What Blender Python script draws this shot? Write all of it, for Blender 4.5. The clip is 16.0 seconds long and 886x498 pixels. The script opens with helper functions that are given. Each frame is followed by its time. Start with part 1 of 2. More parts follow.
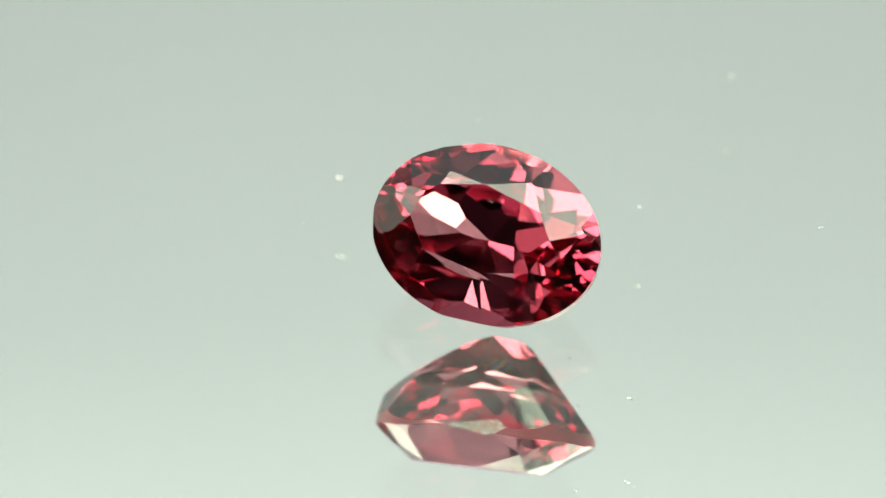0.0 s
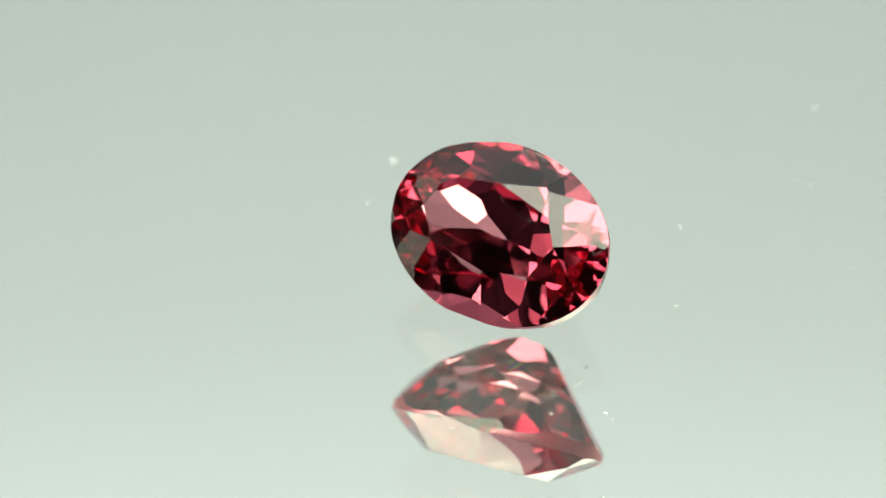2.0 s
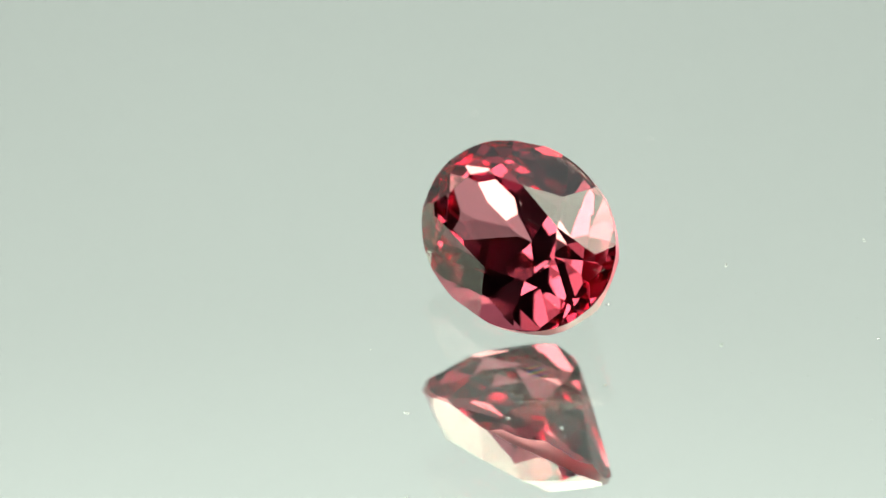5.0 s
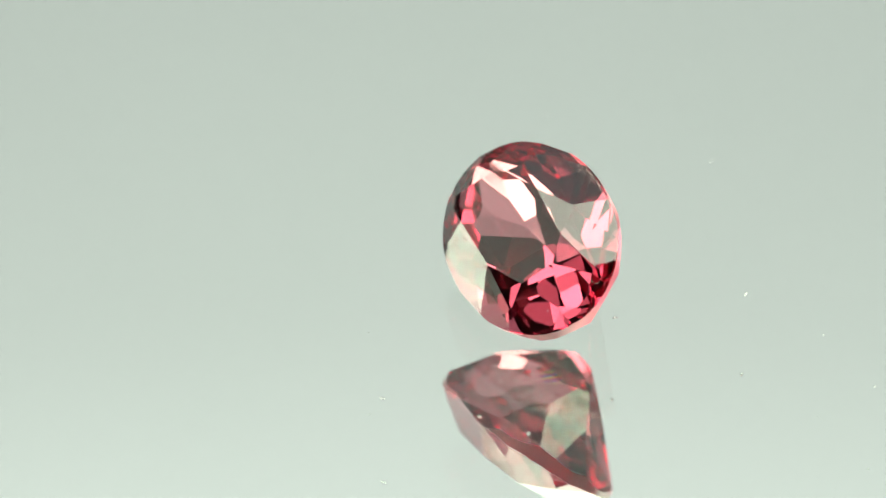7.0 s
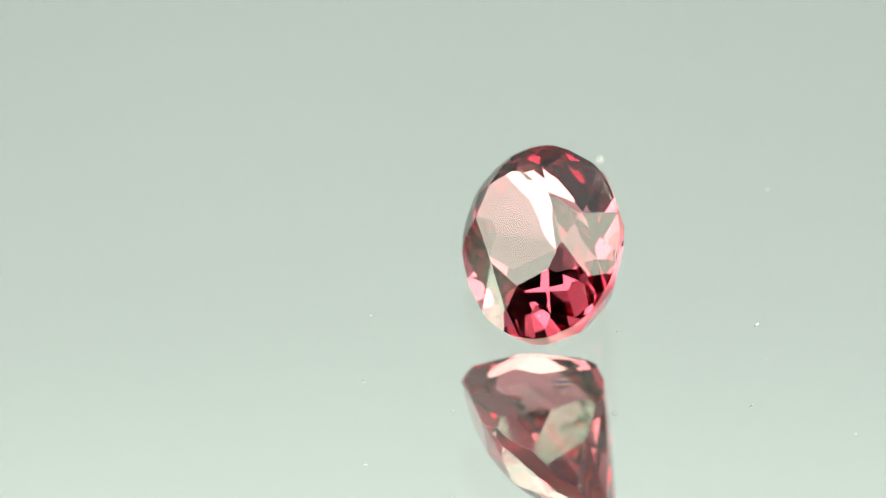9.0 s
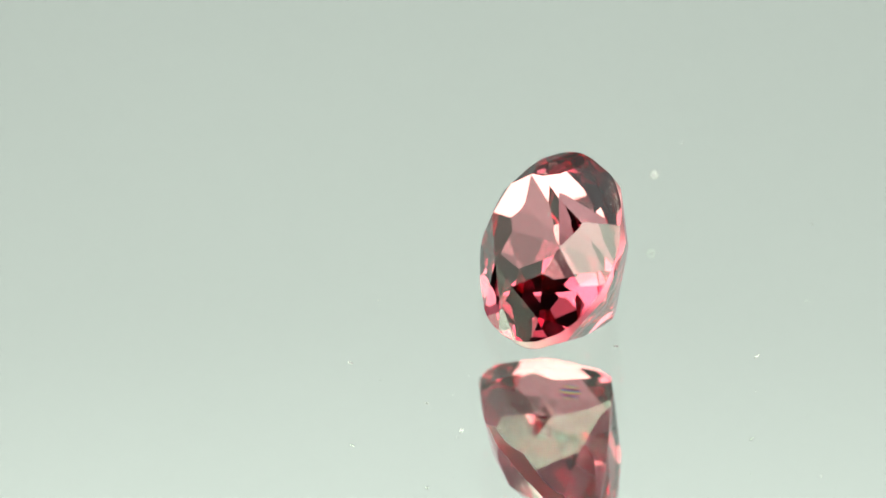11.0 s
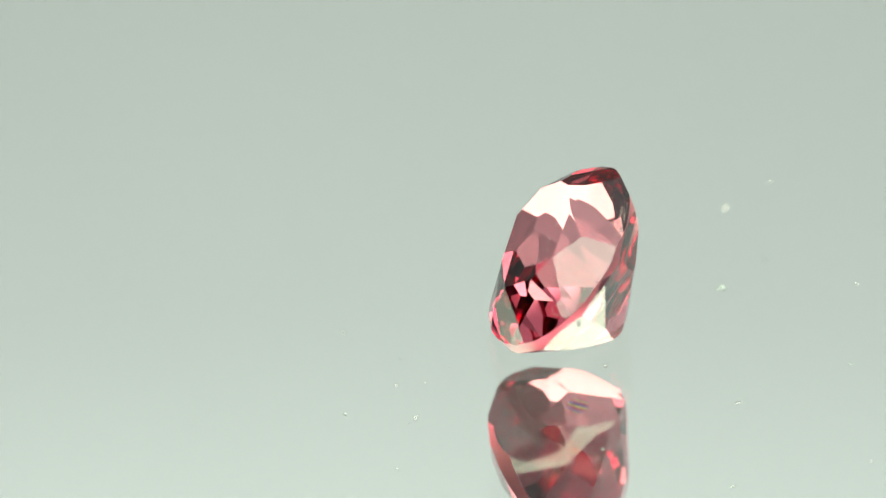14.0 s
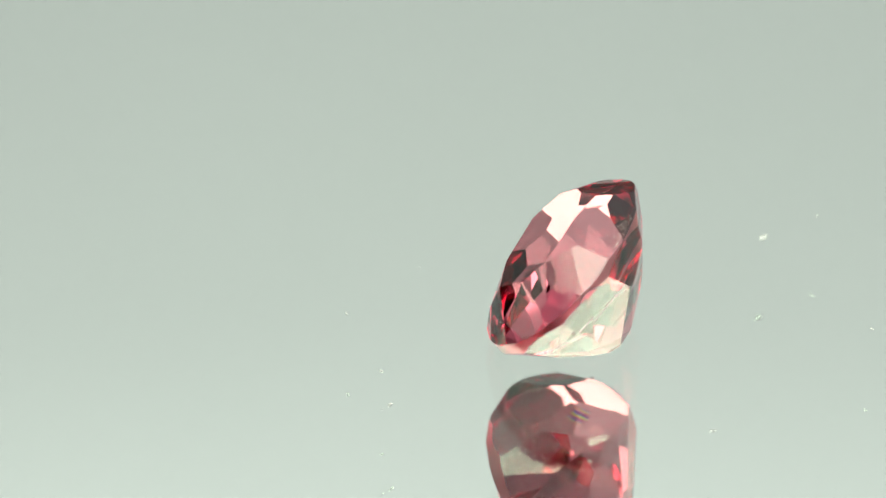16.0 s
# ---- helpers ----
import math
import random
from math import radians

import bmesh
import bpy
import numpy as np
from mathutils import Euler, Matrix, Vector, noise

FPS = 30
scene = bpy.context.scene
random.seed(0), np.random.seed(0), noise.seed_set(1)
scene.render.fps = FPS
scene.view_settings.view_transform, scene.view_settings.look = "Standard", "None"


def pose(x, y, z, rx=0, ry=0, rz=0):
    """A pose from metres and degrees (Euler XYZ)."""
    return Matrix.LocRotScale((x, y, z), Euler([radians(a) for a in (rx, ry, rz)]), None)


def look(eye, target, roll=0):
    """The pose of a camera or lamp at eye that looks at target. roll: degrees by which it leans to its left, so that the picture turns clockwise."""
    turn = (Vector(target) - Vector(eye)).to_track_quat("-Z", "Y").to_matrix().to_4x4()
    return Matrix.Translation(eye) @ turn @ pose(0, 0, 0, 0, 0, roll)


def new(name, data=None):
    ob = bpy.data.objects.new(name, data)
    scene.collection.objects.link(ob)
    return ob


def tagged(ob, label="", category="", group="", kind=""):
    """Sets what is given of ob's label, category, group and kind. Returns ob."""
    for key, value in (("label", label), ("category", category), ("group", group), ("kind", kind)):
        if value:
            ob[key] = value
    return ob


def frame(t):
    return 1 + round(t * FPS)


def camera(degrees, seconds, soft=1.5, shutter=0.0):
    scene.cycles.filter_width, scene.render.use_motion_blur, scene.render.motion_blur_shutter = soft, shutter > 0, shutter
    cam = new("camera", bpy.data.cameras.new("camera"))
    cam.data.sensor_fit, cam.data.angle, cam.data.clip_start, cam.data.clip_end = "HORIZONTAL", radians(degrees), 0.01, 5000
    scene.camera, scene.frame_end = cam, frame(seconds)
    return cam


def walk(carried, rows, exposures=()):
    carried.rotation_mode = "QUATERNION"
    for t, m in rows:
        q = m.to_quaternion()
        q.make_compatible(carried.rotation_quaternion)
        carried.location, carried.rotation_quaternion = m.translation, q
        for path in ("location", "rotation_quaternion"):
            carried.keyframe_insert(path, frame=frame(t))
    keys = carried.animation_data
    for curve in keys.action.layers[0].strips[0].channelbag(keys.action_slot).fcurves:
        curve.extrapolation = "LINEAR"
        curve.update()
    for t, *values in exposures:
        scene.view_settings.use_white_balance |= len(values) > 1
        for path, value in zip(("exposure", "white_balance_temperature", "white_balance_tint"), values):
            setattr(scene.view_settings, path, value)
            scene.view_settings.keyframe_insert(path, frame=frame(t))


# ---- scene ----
cam = camera(12.75, 16.0, soft=1.25)
MM = 0.001
EYE = (-2.161 * MM, -110.32 * MM, 86.80 * MM)
walk(cam, [(0.0, pose(*EYE, 53.0035)), (16.0, pose(*EYE, 53.0035))], exposures=[(0.0, 0.0), (9.0, 0.0), (12.4, 0.0), (13.0, -0.09), (16.0, -0.09)])
scene.cycles.max_bounces = 32
scene.cycles.glossy_bounces = 24
scene.cycles.transmission_bounces = 32
scene.cycles.sample_clamp_indirect = 0
scene.cycles.blur_glossy = 0.0

cam.data.dof.use_dof = True
cam.data.dof.focus_distance = 0.1396
cam.data.dof.aperture_fstop = 42


def turn_at(t):
    """Degrees by which the turntable has turned, clockwise from above."""
    return -(5.9452 * t - 0.00782 * t * t)


TIMES = [0.5 * k for k in range(33)]

# ---- world: a dim studio ----
world = bpy.data.worlds.new("studio")
scene.world = world
world.use_nodes = True
world.node_tree.nodes["Background"].inputs[0].default_value = (0.9, 1.0, 0.95, 1)
world.node_tree.nodes["Background"].inputs[1].default_value = 0.02

# glow put into the tent cloth from the bench (0) to its top (1); no lamp lights it
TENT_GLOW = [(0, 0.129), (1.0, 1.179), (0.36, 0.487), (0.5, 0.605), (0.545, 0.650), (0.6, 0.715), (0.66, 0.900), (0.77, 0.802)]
TOP_LEVEL = 5.62         # top softbox
SIDE_LEVEL = 6.02        # side softbox


# ---- materials ----
def nodes_of(name):
    m = bpy.data.materials.new(name)
    m.use_nodes = True
    t = m.node_tree
    t.nodes.clear()
    out = t.nodes.new("ShaderNodeOutputMaterial")
    return m, t, out


def add(t, kind, **values):
    n = t.nodes.new(kind)
    for key, value in values.items():
        n.inputs[key.replace("_", " ")].default_value = value
    return n


def plain(name, color, rough=0.5, metal=0.0, scale=60.0, spread=0.12, bump=0.1):
    """A worn surface: two scales of noise on the colour and a fine relief."""
    m, t, out = nodes_of(name)
    b = add(t, "ShaderNodeBsdfPrincipled", Roughness=rough, Metallic=metal)
    where = t.nodes.new("ShaderNodeTexCoord")
    big = add(t, "ShaderNodeTexNoise", Scale=scale, Detail=4.0)
    fine = add(t, "ShaderNodeTexNoise", Scale=scale * 14, Detail=6.0)
    t.links.new(where.outputs["Object"], big.inputs["Vector"])
    t.links.new(where.outputs["Object"], fine.inputs["Vector"])
    mix = t.nodes.new("ShaderNodeMix")
    mix.data_type = "RGBA"
    mix.inputs["A"].default_value = (*[c * (1 - spread) for c in color], 1)
    mix.inputs["B"].default_value = (*[min(1, c * (1 + spread)) for c in color], 1)
    t.links.new(big.outputs["Fac"], mix.inputs["Factor"])
    t.links.new(mix.outputs["Result"], b.inputs["Base Color"])
    rel = add(t, "ShaderNodeBump", Strength=bump, Distance=0.0005)
    t.links.new(fine.outputs["Fac"], rel.inputs["Height"])
    t.links.new(rel.outputs["Normal"], b.inputs["Normal"])
    t.links.new(b.outputs[0], out.inputs[0])
    return m


def gem_material(name, rough=0.0, frost=0.0):
    """Rhodolite garnet: clear gloss outside, and a wine-red body that deepens with every inner reflection."""
    m, t, out = nodes_of(name)
    ior = 1.76
    fres = add(t, "ShaderNodeFresnel", IOR=ior)
    inner = t.nodes.new("ShaderNodeMapRange")
    inner.interpolation_type = "SMOOTHSTEP"
    inner.inputs["From Min"].default_value = 0.55
    inner.inputs["From Max"].default_value = 1.0
    t.links.new(fres.outputs[0], inner.inputs["Value"])
    tone = t.nodes.new("ShaderNodeMix")
    tone.data_type = "RGBA"
    tone.inputs["A"].default_value = (1, 1, 1, 1)
    tone.inputs["B"].default_value = (*GEM_INNER, 1)
    t.links.new(inner.outputs[0], tone.inputs["Factor"])
    gloss = add(t, "ShaderNodeBsdfGlossy", Roughness=rough)
    t.links.new(tone.outputs["Result"], gloss.inputs["Color"])
    refr = add(t, "ShaderNodeBsdfRefraction", IOR=ior, Roughness=rough, Color=(*GEM_TINT, 1))
    mix = t.nodes.new("ShaderNodeMixShader")
    t.links.new(fres.outputs[0], mix.inputs[0])
    t.links.new(refr.outputs[0], mix.inputs[1])
    t.links.new(gloss.outputs[0], mix.inputs[2])
    if frost:
        # ground, unpolished skin
        where = t.nodes.new("ShaderNodeTexCoord")
        grain = add(t, "ShaderNodeTexNoise", Scale=14000.0, Detail=3.0)
        t.links.new(where.outputs["Object"], grain.inputs["Vector"])
        tone = t.nodes.new("ShaderNodeMix")
        tone.data_type = "RGBA"
        tone.inputs["A"].default_value = (0.80, 0.24, 0.30, 1)
        tone.inputs["B"].default_value = (0.90, 0.46, 0.46, 1)
        t.links.new(grain.outputs["Fac"], tone.inputs["Factor"])
        skin = add(t, "ShaderNodeBsdfDiffuse")
        t.links.new(tone.outputs["Result"], skin.inputs["Color"])
        milk = t.nodes.new("ShaderNodeMixShader")
        milk.inputs[0].default_value = frost
        t.links.new(mix.outputs[0], milk.inputs[1])
        t.links.new(skin.outputs[0], milk.inputs[2])
        mix = milk
    t.links.new(mix.outputs[0], out.inputs[0])
    return m


GEM_INNER = (0.887, 0.516, 0.620)
GEM_TINT = (0.860, 0.529, 0.571)


def glass_material():
    m, t, out = nodes_of("plate glass")
    g = add(t, "ShaderNodeBsdfGlass", IOR=1.5, Roughness=0.0, Color=(0.975, 0.995, 0.98, 1))
    t.links.new(g.outputs[0], out.inputs[0])
    return m


def silver_material():
    m, t, out = nodes_of("silvering")
    b = add(t, "ShaderNodeBsdfPrincipled", Roughness=0.0, Metallic=1.0)
    b.inputs["Base Color"].default_value = (0.92, 0.94, 0.92, 1)
    t.links.new(b.outputs[0], out.inputs[0])
    return m


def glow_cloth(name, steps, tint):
    """White cloth with its light put in as emission: the glow grows with height, with faint folds and weave."""
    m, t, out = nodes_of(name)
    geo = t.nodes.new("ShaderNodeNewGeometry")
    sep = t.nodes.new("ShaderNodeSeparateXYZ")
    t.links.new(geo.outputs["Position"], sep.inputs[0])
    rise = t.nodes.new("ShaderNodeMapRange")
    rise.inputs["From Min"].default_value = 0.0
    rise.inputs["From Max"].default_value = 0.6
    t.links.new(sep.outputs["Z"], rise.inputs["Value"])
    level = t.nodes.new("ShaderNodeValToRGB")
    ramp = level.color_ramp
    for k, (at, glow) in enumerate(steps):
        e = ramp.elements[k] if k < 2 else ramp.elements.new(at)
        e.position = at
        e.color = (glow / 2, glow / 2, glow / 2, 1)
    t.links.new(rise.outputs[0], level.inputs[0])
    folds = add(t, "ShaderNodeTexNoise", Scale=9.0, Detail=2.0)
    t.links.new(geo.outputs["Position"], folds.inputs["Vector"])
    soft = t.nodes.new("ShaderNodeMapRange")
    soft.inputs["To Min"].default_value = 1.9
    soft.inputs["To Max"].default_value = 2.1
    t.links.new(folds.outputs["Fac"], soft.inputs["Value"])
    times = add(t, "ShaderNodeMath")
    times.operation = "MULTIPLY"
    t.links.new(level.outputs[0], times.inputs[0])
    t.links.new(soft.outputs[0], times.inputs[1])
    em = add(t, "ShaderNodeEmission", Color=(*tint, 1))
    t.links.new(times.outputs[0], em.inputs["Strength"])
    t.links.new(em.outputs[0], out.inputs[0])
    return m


def lamp_cloth(name, level, tint, inner, outer, edge):
    """Softbox cloth with a hot middle: full level inside the inner radius, falling to edge * level at the outer one."""
    m, t, out = nodes_of(name)
    where = t.nodes.new("ShaderNodeTexCoord")
    far = t.nodes.new("ShaderNodeVectorMath")
    far.operation = "LENGTH"
    t.links.new(where.outputs["Object"], far.inputs[0])
    fall = t.nodes.new("ShaderNodeMapRange")
    fall.interpolation_type = "SMOOTHSTEP"
    fall.inputs["From Min"].default_value = inner
    fall.inputs["From Max"].default_value = outer
    fall.inputs["To Min"].default_value = level
    fall.inputs["To Max"].default_value = level * edge
    t.links.new(far.outputs["Value"], fall.inputs["Value"])
    em = add(t, "ShaderNodeEmission", Color=(*tint, 1))
    t.links.new(fall.outputs[0], em.inputs["Strength"])
    t.links.new(em.outputs[0], out.inputs[0])
    return m


M_GEM = gem_material("garnet")
M_GIRDLE = gem_material("garnet girdle", 0.30, 0.14)
M_GLASS = glass_material()
M_SILVER = silver_material()
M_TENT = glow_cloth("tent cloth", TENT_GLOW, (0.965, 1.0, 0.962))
M_TOP = lamp_cloth("top softbox cloth", TOP_LEVEL, (0.98, 1.0, 0.82), 0.10, 0.30, 0.91)
M_SIDE = lamp_cloth("side softbox cloth", SIDE_LEVEL, (1.0, 1.0, 0.84), 0.025, 0.09, 0.17)
M_BLACK = plain("black plastic", (0.02, 0.02, 0.022), 0.5)
M_TABLE = plain("dark table", (0.05, 0.048, 0.045), 0.6, scale=20)
M_WALL = plain("studio wall", (0.30, 0.30, 0.30), 0.9, scale=3)


def lint_material():
    """Thin, half see-through fibre."""
    m, t, out = nodes_of("lint")
    d = add(t, "ShaderNodeBsdfDiffuse", Color=(0.86, 0.88, 0.86, 1))
    c = t.nodes.new("ShaderNodeBsdfTransparent")
    where = t.nodes.new("ShaderNodeTexCoord")
    n = add(t, "ShaderNodeTexNoise", Scale=30000.0, Detail=2.0)
    t.links.new(where.outputs["Object"], n.inputs["Vector"])
    fac = t.nodes.new("ShaderNodeMapRange")
    fac.inputs["From Min"].default_value = 0.35
    fac.inputs["From Max"].default_value = 0.7
    fac.inputs["To Max"].default_value = 0.6
    t.links.new(n.outputs["Fac"], fac.inputs["Value"])
    mix = t.nodes.new("ShaderNodeMixShader")
    t.links.new(fac.outputs[0], mix.inputs[0])
    t.links.new(c.outputs[0], mix.inputs[1])
    t.links.new(d.outputs[0], mix.inputs[2])
    t.links.new(mix.outputs[0], out.inputs[0])
    return m


def fringe_material():
    """Rainbow bands painted by a colour ramp, for the interference in the wedge of air under the facet on which the
    stone rests.
    """
    m, t, out = nodes_of("painted fringes")
    where = t.nodes.new("ShaderNodeTexCoord")
    bent = add(t, "ShaderNodeTexNoise", Scale=900.0, Detail=1.0)
    t.links.new(where.outputs["Object"], bent.inputs["Vector"])
    run = t.nodes.new("ShaderNodeVectorMath")
    run.operation = "DOT_PRODUCT"
    run.inputs[1].default_value = (2900.0, 900.0, 0.0)
    t.links.new(where.outputs["Object"], run.inputs[0])
    shift = add(t, "ShaderNodeMath")
    shift.operation = "MULTIPLY_ADD"
    shift.inputs[1].default_value = 0.7
    t.links.new(bent.outputs["Fac"], shift.inputs[0])
    t.links.new(run.outputs["Value"], shift.inputs[2])
    turn = t.nodes.new("ShaderNodeMath")
    turn.operation = "FRACT"
    t.links.new(shift.outputs[0], turn.inputs[0])
    hue = t.nodes.new("ShaderNodeValToRGB")
    ramp = hue.color_ramp
    for k, (at, c) in enumerate([(0.0, (0.02, 0.02, 0.10)), (1.0, (0.02, 0.02, 0.10)), (0.18, (0.10, 0.20, 0.85)), (0.36, (0.10, 0.65, 0.25)), (0.54, (0.90, 0.80, 0.15)), (0.70, (0.85, 0.20, 0.12)), (0.84, (0.45, 0.10, 0.60))]):
        e = ramp.elements[k] if k < 2 else ramp.elements.new(at)
        e.position = at
        e.color = (*c, 1)
    t.links.new(turn.outputs[0], hue.inputs[0])
    far = t.nodes.new("ShaderNodeVectorMath")
    far.operation = "LENGTH"
    t.links.new(where.outputs["Object"], far.inputs[0])
    fade = t.nodes.new("ShaderNodeMapRange")
    fade.interpolation_type = "SMOOTHSTEP"
    for key, value in (("From Min", 0.00012), ("From Max", 0.0006), ("To Min", 0.5), ("To Max", 0.0)):
        fade.inputs[key].default_value = value
    t.links.new(far.outputs["Value"], fade.inputs["Value"])
    gloss = add(t, "ShaderNodeBsdfGlossy", Roughness=0.0)
    t.links.new(hue.outputs[0], gloss.inputs["Color"])
    clear = t.nodes.new("ShaderNodeBsdfTransparent")
    mix = t.nodes.new("ShaderNodeMixShader")
    t.links.new(fade.outputs[0], mix.inputs[0])
    t.links.new(clear.outputs[0], mix.inputs[1])
    t.links.new(gloss.outputs[0], mix.inputs[2])
    t.links.new(mix.outputs[0], out.inputs[0])
    return m


M_DUST = lint_material()
M_FRINGES = fringe_material()
M_CHIP = plain("chipped garnet", (0.62, 0.42, 0.40), 0.35, scale=9000)


# ---- mesh helpers ----
def part(name, bm, material, parent=None, label=""):
    me = bpy.data.meshes.new(name)
    bm.normal_update()
    bm.to_mesh(me)
    bm.free()
    me.materials.append(material)
    ob = new(name, me)
    if parent:
        ob.parent = parent
    return tagged(ob, label)


def box_bm(x0, y0, z0, x1, y1, z1, bevel=0.0):
    bm = bmesh.new()
    bmesh.ops.create_cube(bm, size=1, matrix=Matrix.Translation(((x0 + x1) / 2, (y0 + y1) / 2, (z0 + z1) / 2)) @ Matrix.Diagonal((x1 - x0, y1 - y0, z1 - z0, 1)))
    if bevel:
        bmesh.ops.bevel(bm, geom=bm.edges[:], offset=bevel, segments=2, affect="EDGES", profile=0.5)
    return bm


def turned(profile, steps=96, close=True):
    """A turned body from (radius, height) pairs."""
    bm = bmesh.new()
    rings = []
    for r, z in profile:
        rings.append([bm.verts.new((r * math.cos(math.tau * k / steps), r * math.sin(math.tau * k / steps), z)) for k in range(steps)])
    for a, b in zip(rings, rings[1:]):
        for k in range(steps):
            bm.faces.new((a[k], a[(k + 1) % steps], b[(k + 1) % steps], b[k]))
    if close:
        bm.faces.new(list(reversed(rings[0])))
        bm.faces.new(rings[-1])
    bmesh.ops.recalc_face_normals(bm, faces=bm.faces[:])
    return bm


# ---- setting: studio and light tent ----
PLATE_R, PLATE_T = 0.110, 3.70 * MM


def studio():
    s, h, low = 1.6, 2.2, -0.80
    tagged(part("floor", box_bm(-s, -s, low - 0.1, s, s, low), M_TABLE), "dark studio floor", kind="structure")
    tagged(part("ceiling", box_bm(-s, -s, h, s, s, h + 0.1), M_WALL), "grey studio ceiling", kind="structure")
    tagged(part("wall_north", box_bm(-s, s, low, s, s + 0.1, h), M_WALL), "grey studio wall", kind="structure")
    tagged(part("wall_south", box_bm(-s, -s - 0.1, low, s, -s, h), M_WALL), "grey studio wall", kind="structure")
    tagged(part("wall_east", box_bm(s, -s, low, s + 0.1, s, h), M_WALL), "grey studio wall", kind="structure")
    tagged(part("wall_west", box_bm(-s - 0.1, -s, low, -s, s, h), M_WALL), "grey studio wall", kind="structure")


TABLE_TOP = -0.045


def bench():
    ob = tagged(new("bench"), "dark studio bench under the turntable", "table")
    ob.location = (0, 0, -0.80)
    top = -(-0.80) + TABLE_TOP
    part("benchtop", box_bm(-0.75, -0.55, top - 0.03, 0.75, 0.75, top, 0.004), M_TABLE, ob)
    for x in (-0.68, 0.68):
        for y in (-0.48, 0.68):
            part("leg", box_bm(x - 0.03, y - 0.03, 0, x + 0.03, y + 0.03, top - 0.03, 0.003), M_TABLE, ob)


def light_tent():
    """A quarter dome of glowing cloth behind and above the turntable, open towards the camera. Only a narrow band shows
    in the mirror; the rest is added to light the stone.
    """
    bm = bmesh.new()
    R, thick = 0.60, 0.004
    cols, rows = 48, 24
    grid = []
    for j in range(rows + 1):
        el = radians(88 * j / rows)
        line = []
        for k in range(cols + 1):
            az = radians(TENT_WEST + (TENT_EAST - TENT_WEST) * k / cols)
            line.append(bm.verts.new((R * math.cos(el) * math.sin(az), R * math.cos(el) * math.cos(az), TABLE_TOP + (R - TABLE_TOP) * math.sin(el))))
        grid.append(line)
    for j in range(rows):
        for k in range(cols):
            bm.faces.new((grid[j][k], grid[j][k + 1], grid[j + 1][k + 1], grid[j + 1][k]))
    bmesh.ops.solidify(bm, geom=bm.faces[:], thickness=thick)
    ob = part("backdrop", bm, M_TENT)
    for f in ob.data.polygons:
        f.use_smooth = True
    tagged(ob, "pale grey-green tent cloth with its light put into the material", kind="structure")


# span in degrees, tuned for the light and dark in the stone
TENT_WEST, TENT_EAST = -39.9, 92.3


def rod(a, b, r, sides=12):
    """A round bar from a to b."""
    bm = bmesh.new()
    d = b - a
    m = Matrix.Translation((a + b) / 2) @ d.to_track_quat("Z", "Y").to_matrix().to_4x4()
    bmesh.ops.create_cone(bm, cap_ends=True, segments=sides, radius1=r, radius2=r, depth=d.length, matrix=m)
    return bm


def softbox(name, eye, target, w, h, cloth, label, hung=False):
    ob = tagged(new(name), label, "softbox")
    ob.matrix_world = look(eye, target)
    bpy.context.view_layer.update()
    part("diffuser", box_bm(-w / 2, -h / 2, -0.004, w / 2, h / 2, 0.0, 0.0015), cloth, ob, "glowing white diffuser cloth")
    bm = bmesh.new()
    v = [bm.verts.new(p) for p in ((-w / 2 - 0.004, -h / 2 - 0.004, -0.002), (w / 2 + 0.004, -h / 2 - 0.004, -0.002), (w / 2 + 0.004, h / 2 + 0.004, -0.002), (-w / 2 - 0.004, h / 2 + 0.004, -0.002),
                                   (-w / 5, -h / 5, 0.07), (w / 5, -h / 5, 0.07), (w / 5, h / 5, 0.07), (-w / 5, h / 5, 0.07))]
    for a, b in ((0, 1), (1, 2), (2, 3), (3, 0)):
        bm.faces.new((v[a], v[b], v[b + 4], v[a + 4]))
    bm.faces.new(v[4:])
    bmesh.ops.solidify(bm, geom=bm.faces[:], thickness=0.002)
    part("hood", bm, M_BLACK, ob, "black fabric hood")
    back = ob.matrix_world.inverted()
    if hung:
        for x in (-w / 5, w / 5):
            a, b = Vector((x, 0, 0.07)), back @ (ob.matrix_world @ Vector((x, 0, 0.07)) * Vector((1, 1, 0)) + Vector((0, 0, 2.2)))
            part("cord", rod(a, b, 0.0015), M_BLACK, ob, "thin black cord")
    else:
        a = Vector((0, 0, 0.071))
        foot = ob.matrix_world @ a
        foot.z = TABLE_TOP
        part("stand", rod(a, back @ foot, 0.006), M_BLACK, ob, "black metal stand")
        bm = turned([(0.05, 0), (0.05, 0.006), (0.012, 0.012)], 32)
        bmesh.ops.transform(bm, matrix=back @ Matrix.Translation(foot), verts=bm.verts[:])
        part("foot", bm, M_BLACK, ob, "round black metal foot")
    return ob


studio()
bench()
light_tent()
softbox("softbox", (0.072, 0.037, 0.36), (0.072, 0.037, 0.0), 0.716, 0.268, M_TOP, "wide white softbox hung over the turntable", True)
softbox("softbox", (-0.326, 0.114, 0.158), (0.0, 0.0, 0.0), 0.297, 0.192, M_SIDE, "small white softbox standing beside the turntable")


# ---- turntable and its mirror ----
def turntable():
    ob = tagged(new("turntable"), "black motorised turntable on the bench", "turntable")
    ob.location = (0, 0, TABLE_TOP)
    z = -TABLE_TOP - PLATE_T - 0.002
    part("base", turned([(0.085, 0), (0.09, 0.003), (0.09, z - 0.014), (0.086, z - 0.010)]), M_BLACK, ob)
    part("platter", turned([(0.100, z - 0.009), (0.104, z - 0.007), (0.104, z - 0.001), (0.102, z)]), M_BLACK, ob)
    return ob


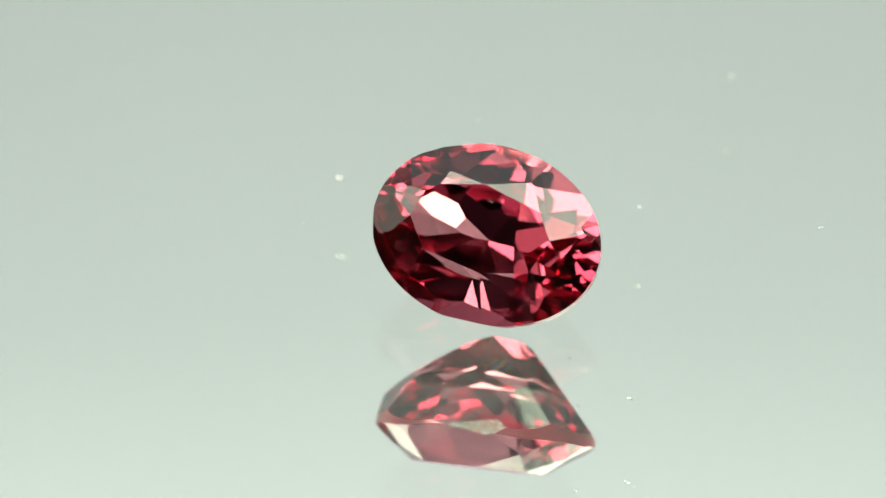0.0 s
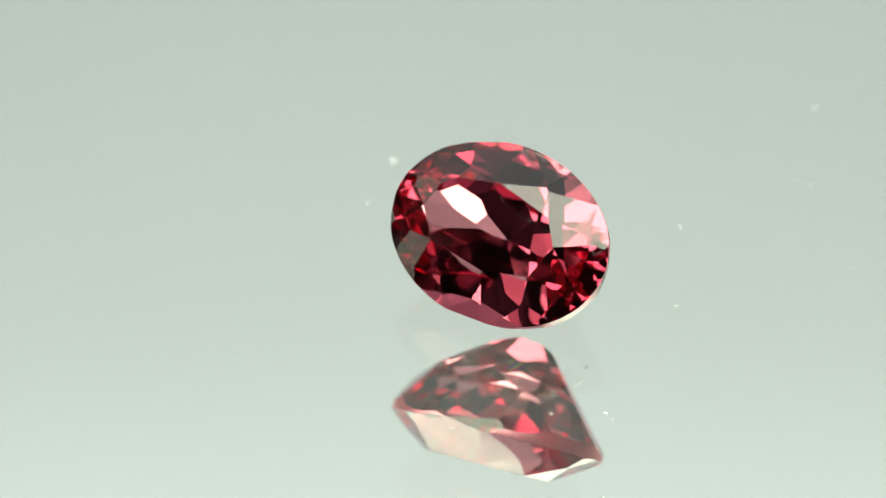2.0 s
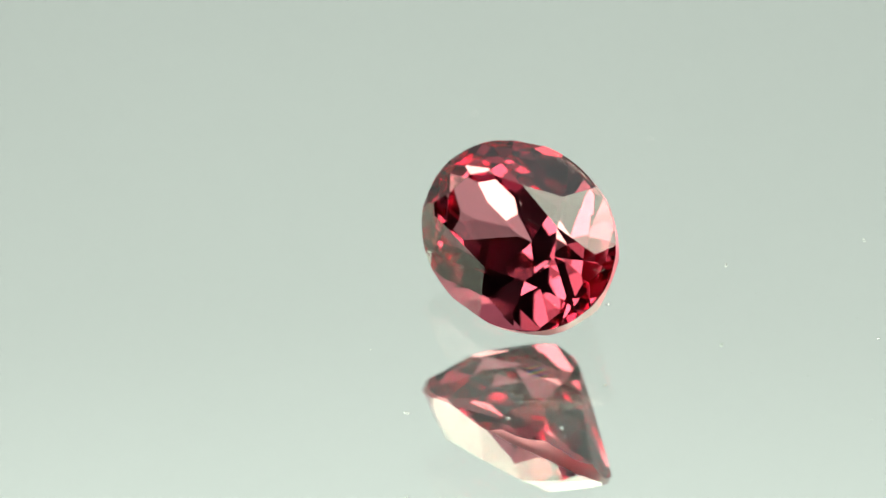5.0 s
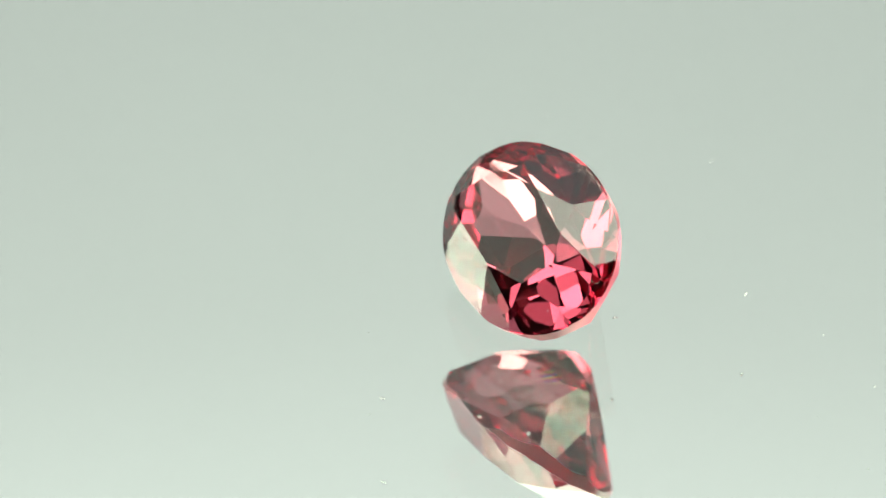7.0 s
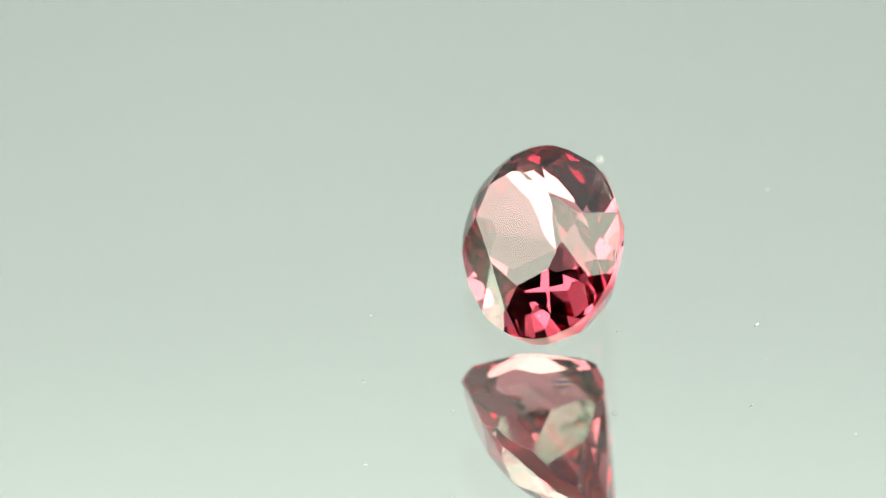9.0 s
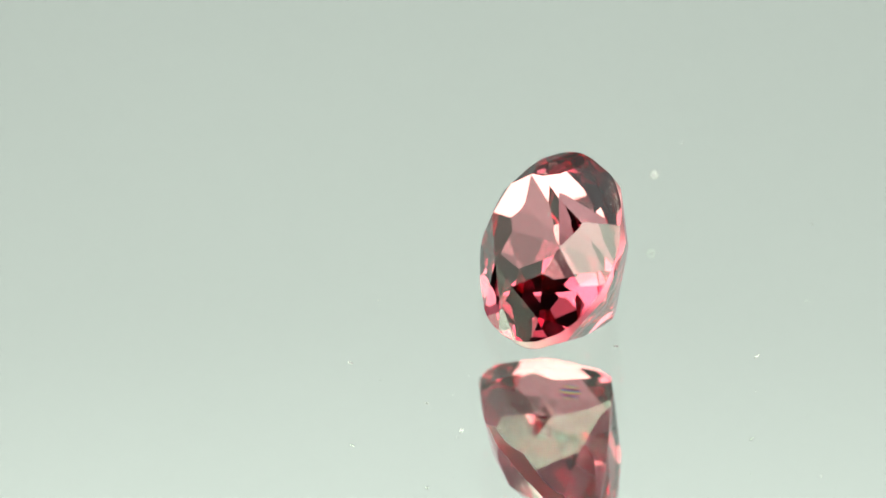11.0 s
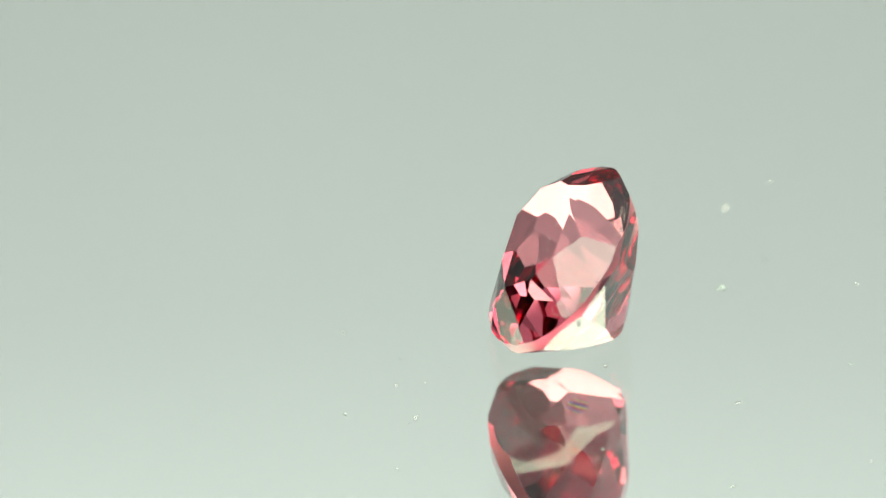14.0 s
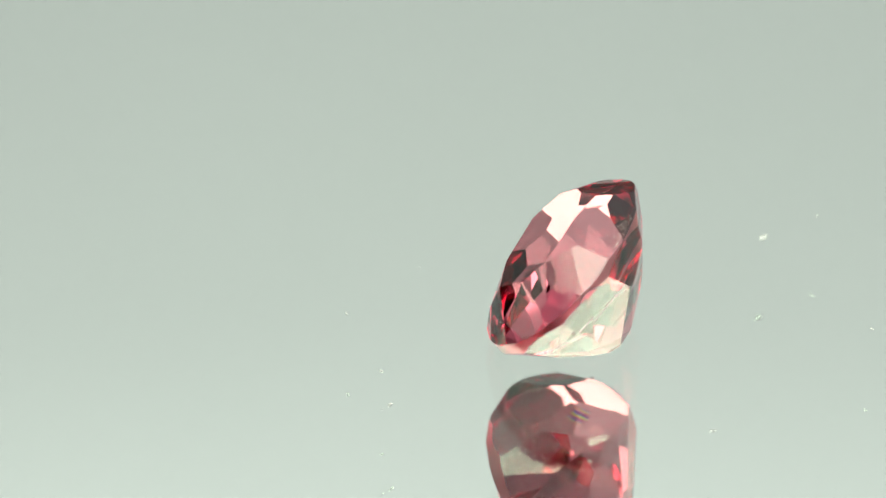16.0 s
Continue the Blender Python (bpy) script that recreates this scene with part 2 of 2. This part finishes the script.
def mirror_plate():
    ob = tagged(new("mirror_plate"), "round thick glass mirror with a dusty top", "mirror")
    part("glass", turned([(PLATE_R - 0.0005, -PLATE_T), (PLATE_R, -PLATE_T + 0.0005), (PLATE_R, -0.0005), (PLATE_R - 0.0005, 0)], 128), M_GLASS, ob, "clear polished glass")
    part("silver_backing", turned([(PLATE_R - 0.002, -PLATE_T - 0.0019), (PLATE_R - 0.002, -PLATE_T - 0.00002)], 128), M_SILVER, ob, "bright silvered back")
    return ob


TURNTABLE = turntable()
MIRROR = mirror_plate()

# ---- the gem: planes cut from a blank, in millimetres ----
GA, GB, HG, HC = 4.154, 3.232, 0.166, 1.343
TABLE_CORNERS = [(6.7, 0.581), (38.9, 0.543), (101.9, 0.475), (151.9, 0.626), (189.0, 0.631), (223.9, 0.595), (281.3, 0.498), (325.6, 0.599)]


def polar(deg, r):
    return Vector((GA * r * math.cos(radians(deg)), GB * r * math.sin(radians(deg)), 0))


def affine_plane(deg, m, c):
    """rho(deg) + m z <= c, in the oval's own measure."""
    n = Vector((math.cos(radians(deg)) / GA, math.sin(radians(deg)) / GB, m))
    return (n / n.length, c / n.length)


def three_planes(a, b, c):
    return Vector(np.linalg.solve(np.array([a[0], b[0], c[0]]), np.array([a[1], b[1], c[1]])))


def gem_planes():
    planes = [("table", (Vector((0, 0, 1)), HC))]
    n = len(TABLE_CORNERS)
    mains = []
    for deg, r in TABLE_CORNERS:
        m = (1 - r) / (HC - HG)
        mains.append(affine_plane(deg, m, 1 + m * HG))
    planes += [("crown", p) for p in mains]
    for k in range(n):
        d0, r0 = TABLE_CORNERS[k]
        d1, r1 = TABLE_CORNERS[(k + 1) % n]
        gap = (d1 - d0) % 360
        m0 = ((1 - r0) + (1 - r1)) / 2 / (HC - HG)
        uppers = [affine_plane(d0 + gap * q, m0 * w, 1 + m0 * w * HG) for q, w in ((0.25, UPPERS[2 * k]), (0.75, UPPERS[2 * k + 1]))]
        planes += [("crown", p) for p in uppers]
        s0 = three_planes(mains[k], mains[(k + 1) % n], uppers[0])
        s1 = three_planes(mains[k], mains[(k + 1) % n], uppers[1])
        s = s0 if s0.z < s1.z else s1
        if k in SHOULDERS:
            deg, rad, high = SHOULDERS[k]
            s = polar(deg, rad) + Vector((0, 0, high))
        a, b = polar(d0, r0), polar(d1, r1)
        a.z = b.z = HC
        nn = (b - a).cross(s - a)
        nn = nn if nn.z > 0 else -nn
        nn.normalize()
        planes.append(("crown", (nn, nn.dot(a))))
    for k in range(144):
        deg = 2.5 * k + 1.0
        planes.append(("girdle", affine_plane(deg, 0, 1.0)))
    for deg, slope, reach in LOWERS + KEELS:
        planes.append(("pavilion", affine_plane(deg, -slope, reach)))
    return planes


# slope of each upper girdle facet against its neighbours
UPPERS = [0.60, 0.92, 0.80, 0.84, 0.92, 0.97, 0.74, 0.89, 0.73, 0.97, 0.79, 0.85, 0.86, 0.79, 0.75, 0.81]
SHOULDERS = {5: (234.5, 0.799, 0.737)}
# lower girdle facets and the steps towards the keel: turn in degrees, slope, reach
LOWERS = [(14.9, 0.2152, 1.0061), (41.6, 0.2295, 1.0063), (53.5, 0.2599, 1.0174), (81.7, 0.1937, 0.9757), (102.0, 0.3178, 1.1290), (120.7, 0.2374, 1.0065), (144.4, 0.2330, 1.0821), (277.2, 0.1000, 0.9650), (123.1, 0.1582, 0.9349), (208.0, 0.1897, 1.0323), (242.0, 0.2145, 0.9967), (193.6, 0.0325, 0.9840), (270.6, 0.2422, 0.9892), (298.3, 0.1908, 1.0172), (329.9, 0.2392, 1.0822), (342.0, 0.1965, 1.0468)]
KEELS = [(235.1, 0.2468, 1.2795), (140.9, 0.4563, 1.6116), (62.3, 0.0748, 1.0363), (82.6, 0.3387, 1.1902), (227.8, 0.4656, 1.6276), (208.1, 0.3365, 1.3074), (145.6, 0.3387, 1.2780), (189.1, 0.3501, 1.3419), (167.2, 0.3167, 1.2830), (227.8, 0.3732, 1.3274), (252.1, 0.3535, 1.2137), (281.5, 0.3614, 1.2310), (325.3, 0.3454, 1.3565), (48.7, 0.0483, 0.9953)]


def clipped(planes):
    """Each plane's facet: a wide square cut by all the others."""
    out = []
    for i, (kind, (n, d)) in enumerate(planes):
        u = n.orthogonal().normalized()
        v = n.cross(u)
        poly = [n * d + u * (20 * a) + v * (20 * b) for a, b in ((1, 1), (-1, 1), (-1, -1), (1, -1))]
        for j, (_, (m, e)) in enumerate(planes):
            if j == i or not poly:
                continue
            keep = []
            for k, p in enumerate(poly):
                q = poly[(k + 1) % len(poly)]
                dp, dq = m.dot(p) - e, m.dot(q) - e
                if dp <= 0:
                    keep.append(p)
                if (dp < 0 < dq) or (dq < 0 < dp):
                    keep.append(p.lerp(q, dp / (dp - dq)))
            poly = keep
        if len(poly) >= 3:
            out.append((kind, poly, n))
    return out


def crown_at(x, y):
    """The place on the crown over (x, y), and the normal of the facet there."""
    tops = [((d - n.x * x - n.y * y) / n.z, n) for _, (n, d) in gem_planes() if n.z > 0.05]
    z, n = min(tops, key=lambda f: f[0])
    return Vector((x, y, z)), n


def gemstone():
    ob = tagged(new("gemstone"), "oval faceted wine-red garnet leaning on its pavilion", "gemstone")
    facets = clipped(gem_planes())
    points = []

    def corner(p):
        for k, q in enumerate(points):
            if (q - p).length < 0.004:
                return k
        points.append(p)
        return len(points) - 1
    groups = {"table": [], "crown": [], "girdle": [], "pavilion": []}
    for kind, poly, n in facets:
        ring = []
        for p in poly:
            k = corner(p)
            if k not in ring:
                ring.append(k)
        if len(ring) >= 3:
            groups[kind].append(ring)
    for kind, rings in groups.items():
        me = bpy.data.meshes.new(kind)
        used = sorted({k for r in rings for k in r})
        at = {k: i for i, k in enumerate(used)}
        me.from_pydata([points[k] * MM for k in used], [], [[at[k] for k in r] for r in rings])
        me.update()
        me.materials.append(M_GIRDLE if kind == "girdle" else M_GEM)
        if kind == "girdle":
            for f in me.polygons:
                f.use_smooth = True
        o = new(kind, me)
        o.parent = ob
        tagged(o, {"table": "large polished top facet", "crown": "polished upper facets", "girdle": "thin softly frosted rim", "pavilion": "deep polished lower facets"}[kind])
    # a worn, sparkling patch of tiny chips along the rim of the long crown facets
    rnd = random.Random(5)
    flaws = bmesh.new()
    for k in range(150):
        x = rnd.gauss(-0.05, 0.42) if k < 100 else rnd.uniform(-0.9, 1.5)
        rho = 0.978 - abs(rnd.gauss(0, 0.035 if k < 100 else 0.008))
        base, n = crown_at(x, GB * math.sqrt(max(0.0, rho * rho - (x / GA) ** 2)))
        base = base + n * 0.001
        u = n.orthogonal().normalized()
        v = n.cross(u)
        size = rnd.uniform(0.008, 0.032)
        turn = rnd.uniform(0, 6.28)
        ring = [flaws.verts.new((base + (u * math.cos(turn + q) + v * math.sin(turn + q) * 0.6) * size * rnd.uniform(0.5, 1.3)) * MM) for q in (0, 1.3, 2.5, 3.8, 5.0)]
        top = flaws.verts.new((base + n * size * 0.35) * MM)
        for q in range(5):
            flaws.faces.new((ring[q], ring[(q + 1) % 5], top))
    part("worn_patch", flaws, M_CHIP, ob, "patch of tiny pale chips")
    # a flat disc of painted interference bands, for the microns-thick air under the facet on which the stone rests
    n, d = min((affine_plane(deg, -slope, reach) for deg, slope, reach in LOWERS + KEELS), key=lambda f: (GEM_TURN @ f[0]).z)
    at = Vector((0.62, -1.12, 0))
    at.z = (d - n.x * at.x - n.y * at.y) / n.z
    u = Vector((1, 0, -n.x / n.z)).normalized()
    v = n.cross(u)
    film = bmesh.new()
    rim = [film.verts.new((0.60 * MM * math.cos(math.tau * k / 32), 0.40 * MM * math.sin(math.tau * k / 32), 0)) for k in range(32)]
    film.faces.new(rim)
    o = part("painted_fringes", film, M_FRINGES, ob, "faint rainbow fringes painted under the resting facet")
    o.matrix_local = Matrix((u, v, n)).transposed().to_4x4()
    o.location = (at + n * 0.0012) * MM
    low = min((GEM_TURN @ p).z for p in points)
    return ob, low


GEM_TURN = Matrix(((0.94221, 0.31401, -0.11677), (-0.31046, 0.68739, -0.65659), (-0.12591, 0.65490, 0.74515)))
GEM, GEM_LOW = gemstone()
GEM_AT = Matrix.Translation((-0.565 * MM, 2.129 * MM, (0.002 - GEM_LOW) * MM)) @ GEM_TURN.to_4x4()

# ---- dust on the mirror ----
SPECKS = []


def dust(x, y, size, seed, long=1.6):
    """A crumpled crumb of lint resting on the glass, millimetres."""
    rnd = random.Random(seed)
    bm = bmesh.new()
    bmesh.ops.create_icosphere(bm, subdivisions=2, radius=0.5)
    for v in bm.verts:
        v.co *= 0.65 + 0.7 * rnd.random()
        v.co.x *= size * long * MM
        v.co.y *= size * MM
        v.co.z *= size * 0.5 * MM
    low = min(v.co.z for v in bm.verts)
    for v in bm.verts:
        v.co.z -= low
    ob = part("dust_speck", bm, M_DUST)
    tagged(ob, "tiny pale lint speck on the mirror glass", "dust", "dust specks on the mirror")
    SPECKS.append((ob, Matrix.Translation((x * MM, y * MM, 0)) @ Matrix.Rotation(rnd.uniform(0, 3.1), 4, "Z")))


for seed, (x, y, size, long) in enumerate([(-6.02, 9.22, 0.27, 1.7), (-0.74, -5.63, 0.12, 2.4), (2.47, -4.20, 0.15, 1.2), (5.11, 7.38, 0.12, 2.6), (8.95, 15.9, 0.24, 1.4),
                                              (2.46, 3.19, 0.15, 1.5), (4.32, -3.76, 0.14, 2.3), (4.58, -4.02, 0.10, 1.3), (6.78, 6.40, 0.06, 1.5), (8.64, 7.28, 0.07, 1.6),
                                              (11.7, 6.15, 0.09, 1.8), (2.41, -3.16, 0.07, 1.5), (-3.57, -3.23, 0.08, 1.6), (1.70, -2.22, 0.05, 1.4),
                                              (-0.87, 13.0, 0.10, 2.2), (-7.44, 11.2, 0.12, 1.8), (8.82, 11.2, 0.10, 1.6)]):
    dust(x, y, size * 0.8, seed, long)


# ---- lint on the stone ----
RIDERS = []


def fibre(path, thick, label):
    """A thin fibre that follows a path of (x, y) on the crown, millimetres in the stone's space."""
    bm = bmesh.new()
    rings = []
    spots = []
    for (xa, ya), (xb, yb) in zip(path, path[1:]):
        for k in range(5):
            spots.append((xa + (xb - xa) * k / 5, ya + (yb - ya) * k / 5))
    spots.append(path[-1])
    rnd = random.Random(len(spots) + 3)
    for k, (x, y) in enumerate(spots):
        c, up = crown_at(x, y)
        q0, q1 = spots[max(0, k - 1)], spots[min(len(spots) - 1, k + 1)]
        along = Vector((q1[0] - q0[0], q1[1] - q0[1], 0)).normalized()
        side = up.cross(along).normalized()
        u = 2 * k / (len(spots) - 1) - 1
        r = thick * (1 - 0.6 * u ** 4) * rnd.uniform(0.7, 1.2)
        c = c + up * (thick + 0.002) + side * rnd.uniform(-1, 1) * thick * 0.6
        rings.append([bm.verts.new((c + (side * math.cos(q) + up * math.sin(q)) * r) * MM) for q in (0, 1.26, 2.51, 3.77, 5.03)])
    for a, b in zip(rings, rings[1:]):
        for q in range(5):
            bm.faces.new((a[q], a[(q + 1) % 5], b[(q + 1) % 5], b[q]))
    bm.faces.new(rings[0])
    bm.faces.new(list(reversed(rings[-1])))
    RIDERS.append(tagged(part("lint_fibre", bm, M_DUST), label, "lint"))


def crumb(x, y, size, seed):
    rnd = random.Random(seed)
    at, up = crown_at(x, y)
    bm = bmesh.new()
    bmesh.ops.create_icosphere(bm, subdivisions=2, radius=0.5)
    for v in bm.verts:
        v.co = (at + up * size * 0.2 + v.co * size * (0.6 + 0.8 * rnd.random())) * MM
    ob = tagged(part("dust_speck", bm, M_DUST), "tiny pale crumb stuck to the gemstone", "dust", "dust specks on the gemstone")
    RIDERS.append(ob)


fibre([(3.44, 0.80), (3.56, 0.72), (3.69, 0.79), (3.73, 0.96)], 0.011, "short curled pale fibre on the end of the gemstone")
fibre([(0.41, 0.64), (0.62, 0.70), (0.95, 0.73), (1.42, 0.73)], 0.004, "long hair-thin pale fibre on the gemstone's top")
fibre([(-0.12, 1.05), (-0.05, 0.98), (0.03, 0.95), (0.08, 0.89)], 0.012, "short curled pale fibre on the gemstone's top")
for seed, (x, y, size) in enumerate([(-1.06, 2.60, 0.05), (3.05, 1.20, 0.04), (1.90, 0.66, 0.035), (1.70, 0.62, 0.025), (0.53, 1.27, 0.03), (0.30, 2.75, 0.03), (-0.55, 2.70, 0.025), (3.20, -1.10, 0.04)]):
    crumb(x, y, size, 31 + seed)


# ---- what turns ----
def motions():
    def spin(t):
        return Matrix.Rotation(radians(turn_at(t)), 4, "Z")
    def creep(t):
        # the stone creeps by a few hundredths of a millimetre on the glass
        u = (t - 7.5) / 7.5
        return Matrix.Translation((-0.05 * MM * max(0.0, -u) ** 2, 0.05 * MM * max(0.0, -u) ** 2, 0))
    walk(GEM, [(t, creep(t) @ spin(t) @ GEM_AT) for t in TIMES])
    for ob in RIDERS:
        walk(ob, [(t, creep(t) @ spin(t) @ GEM_AT) for t in TIMES])
    walk(MIRROR, [(t, spin(t)) for t in TIMES])
    for ob, m in SPECKS:
        walk(ob, [(t, spin(t) @ m) for t in TIMES])


motions()
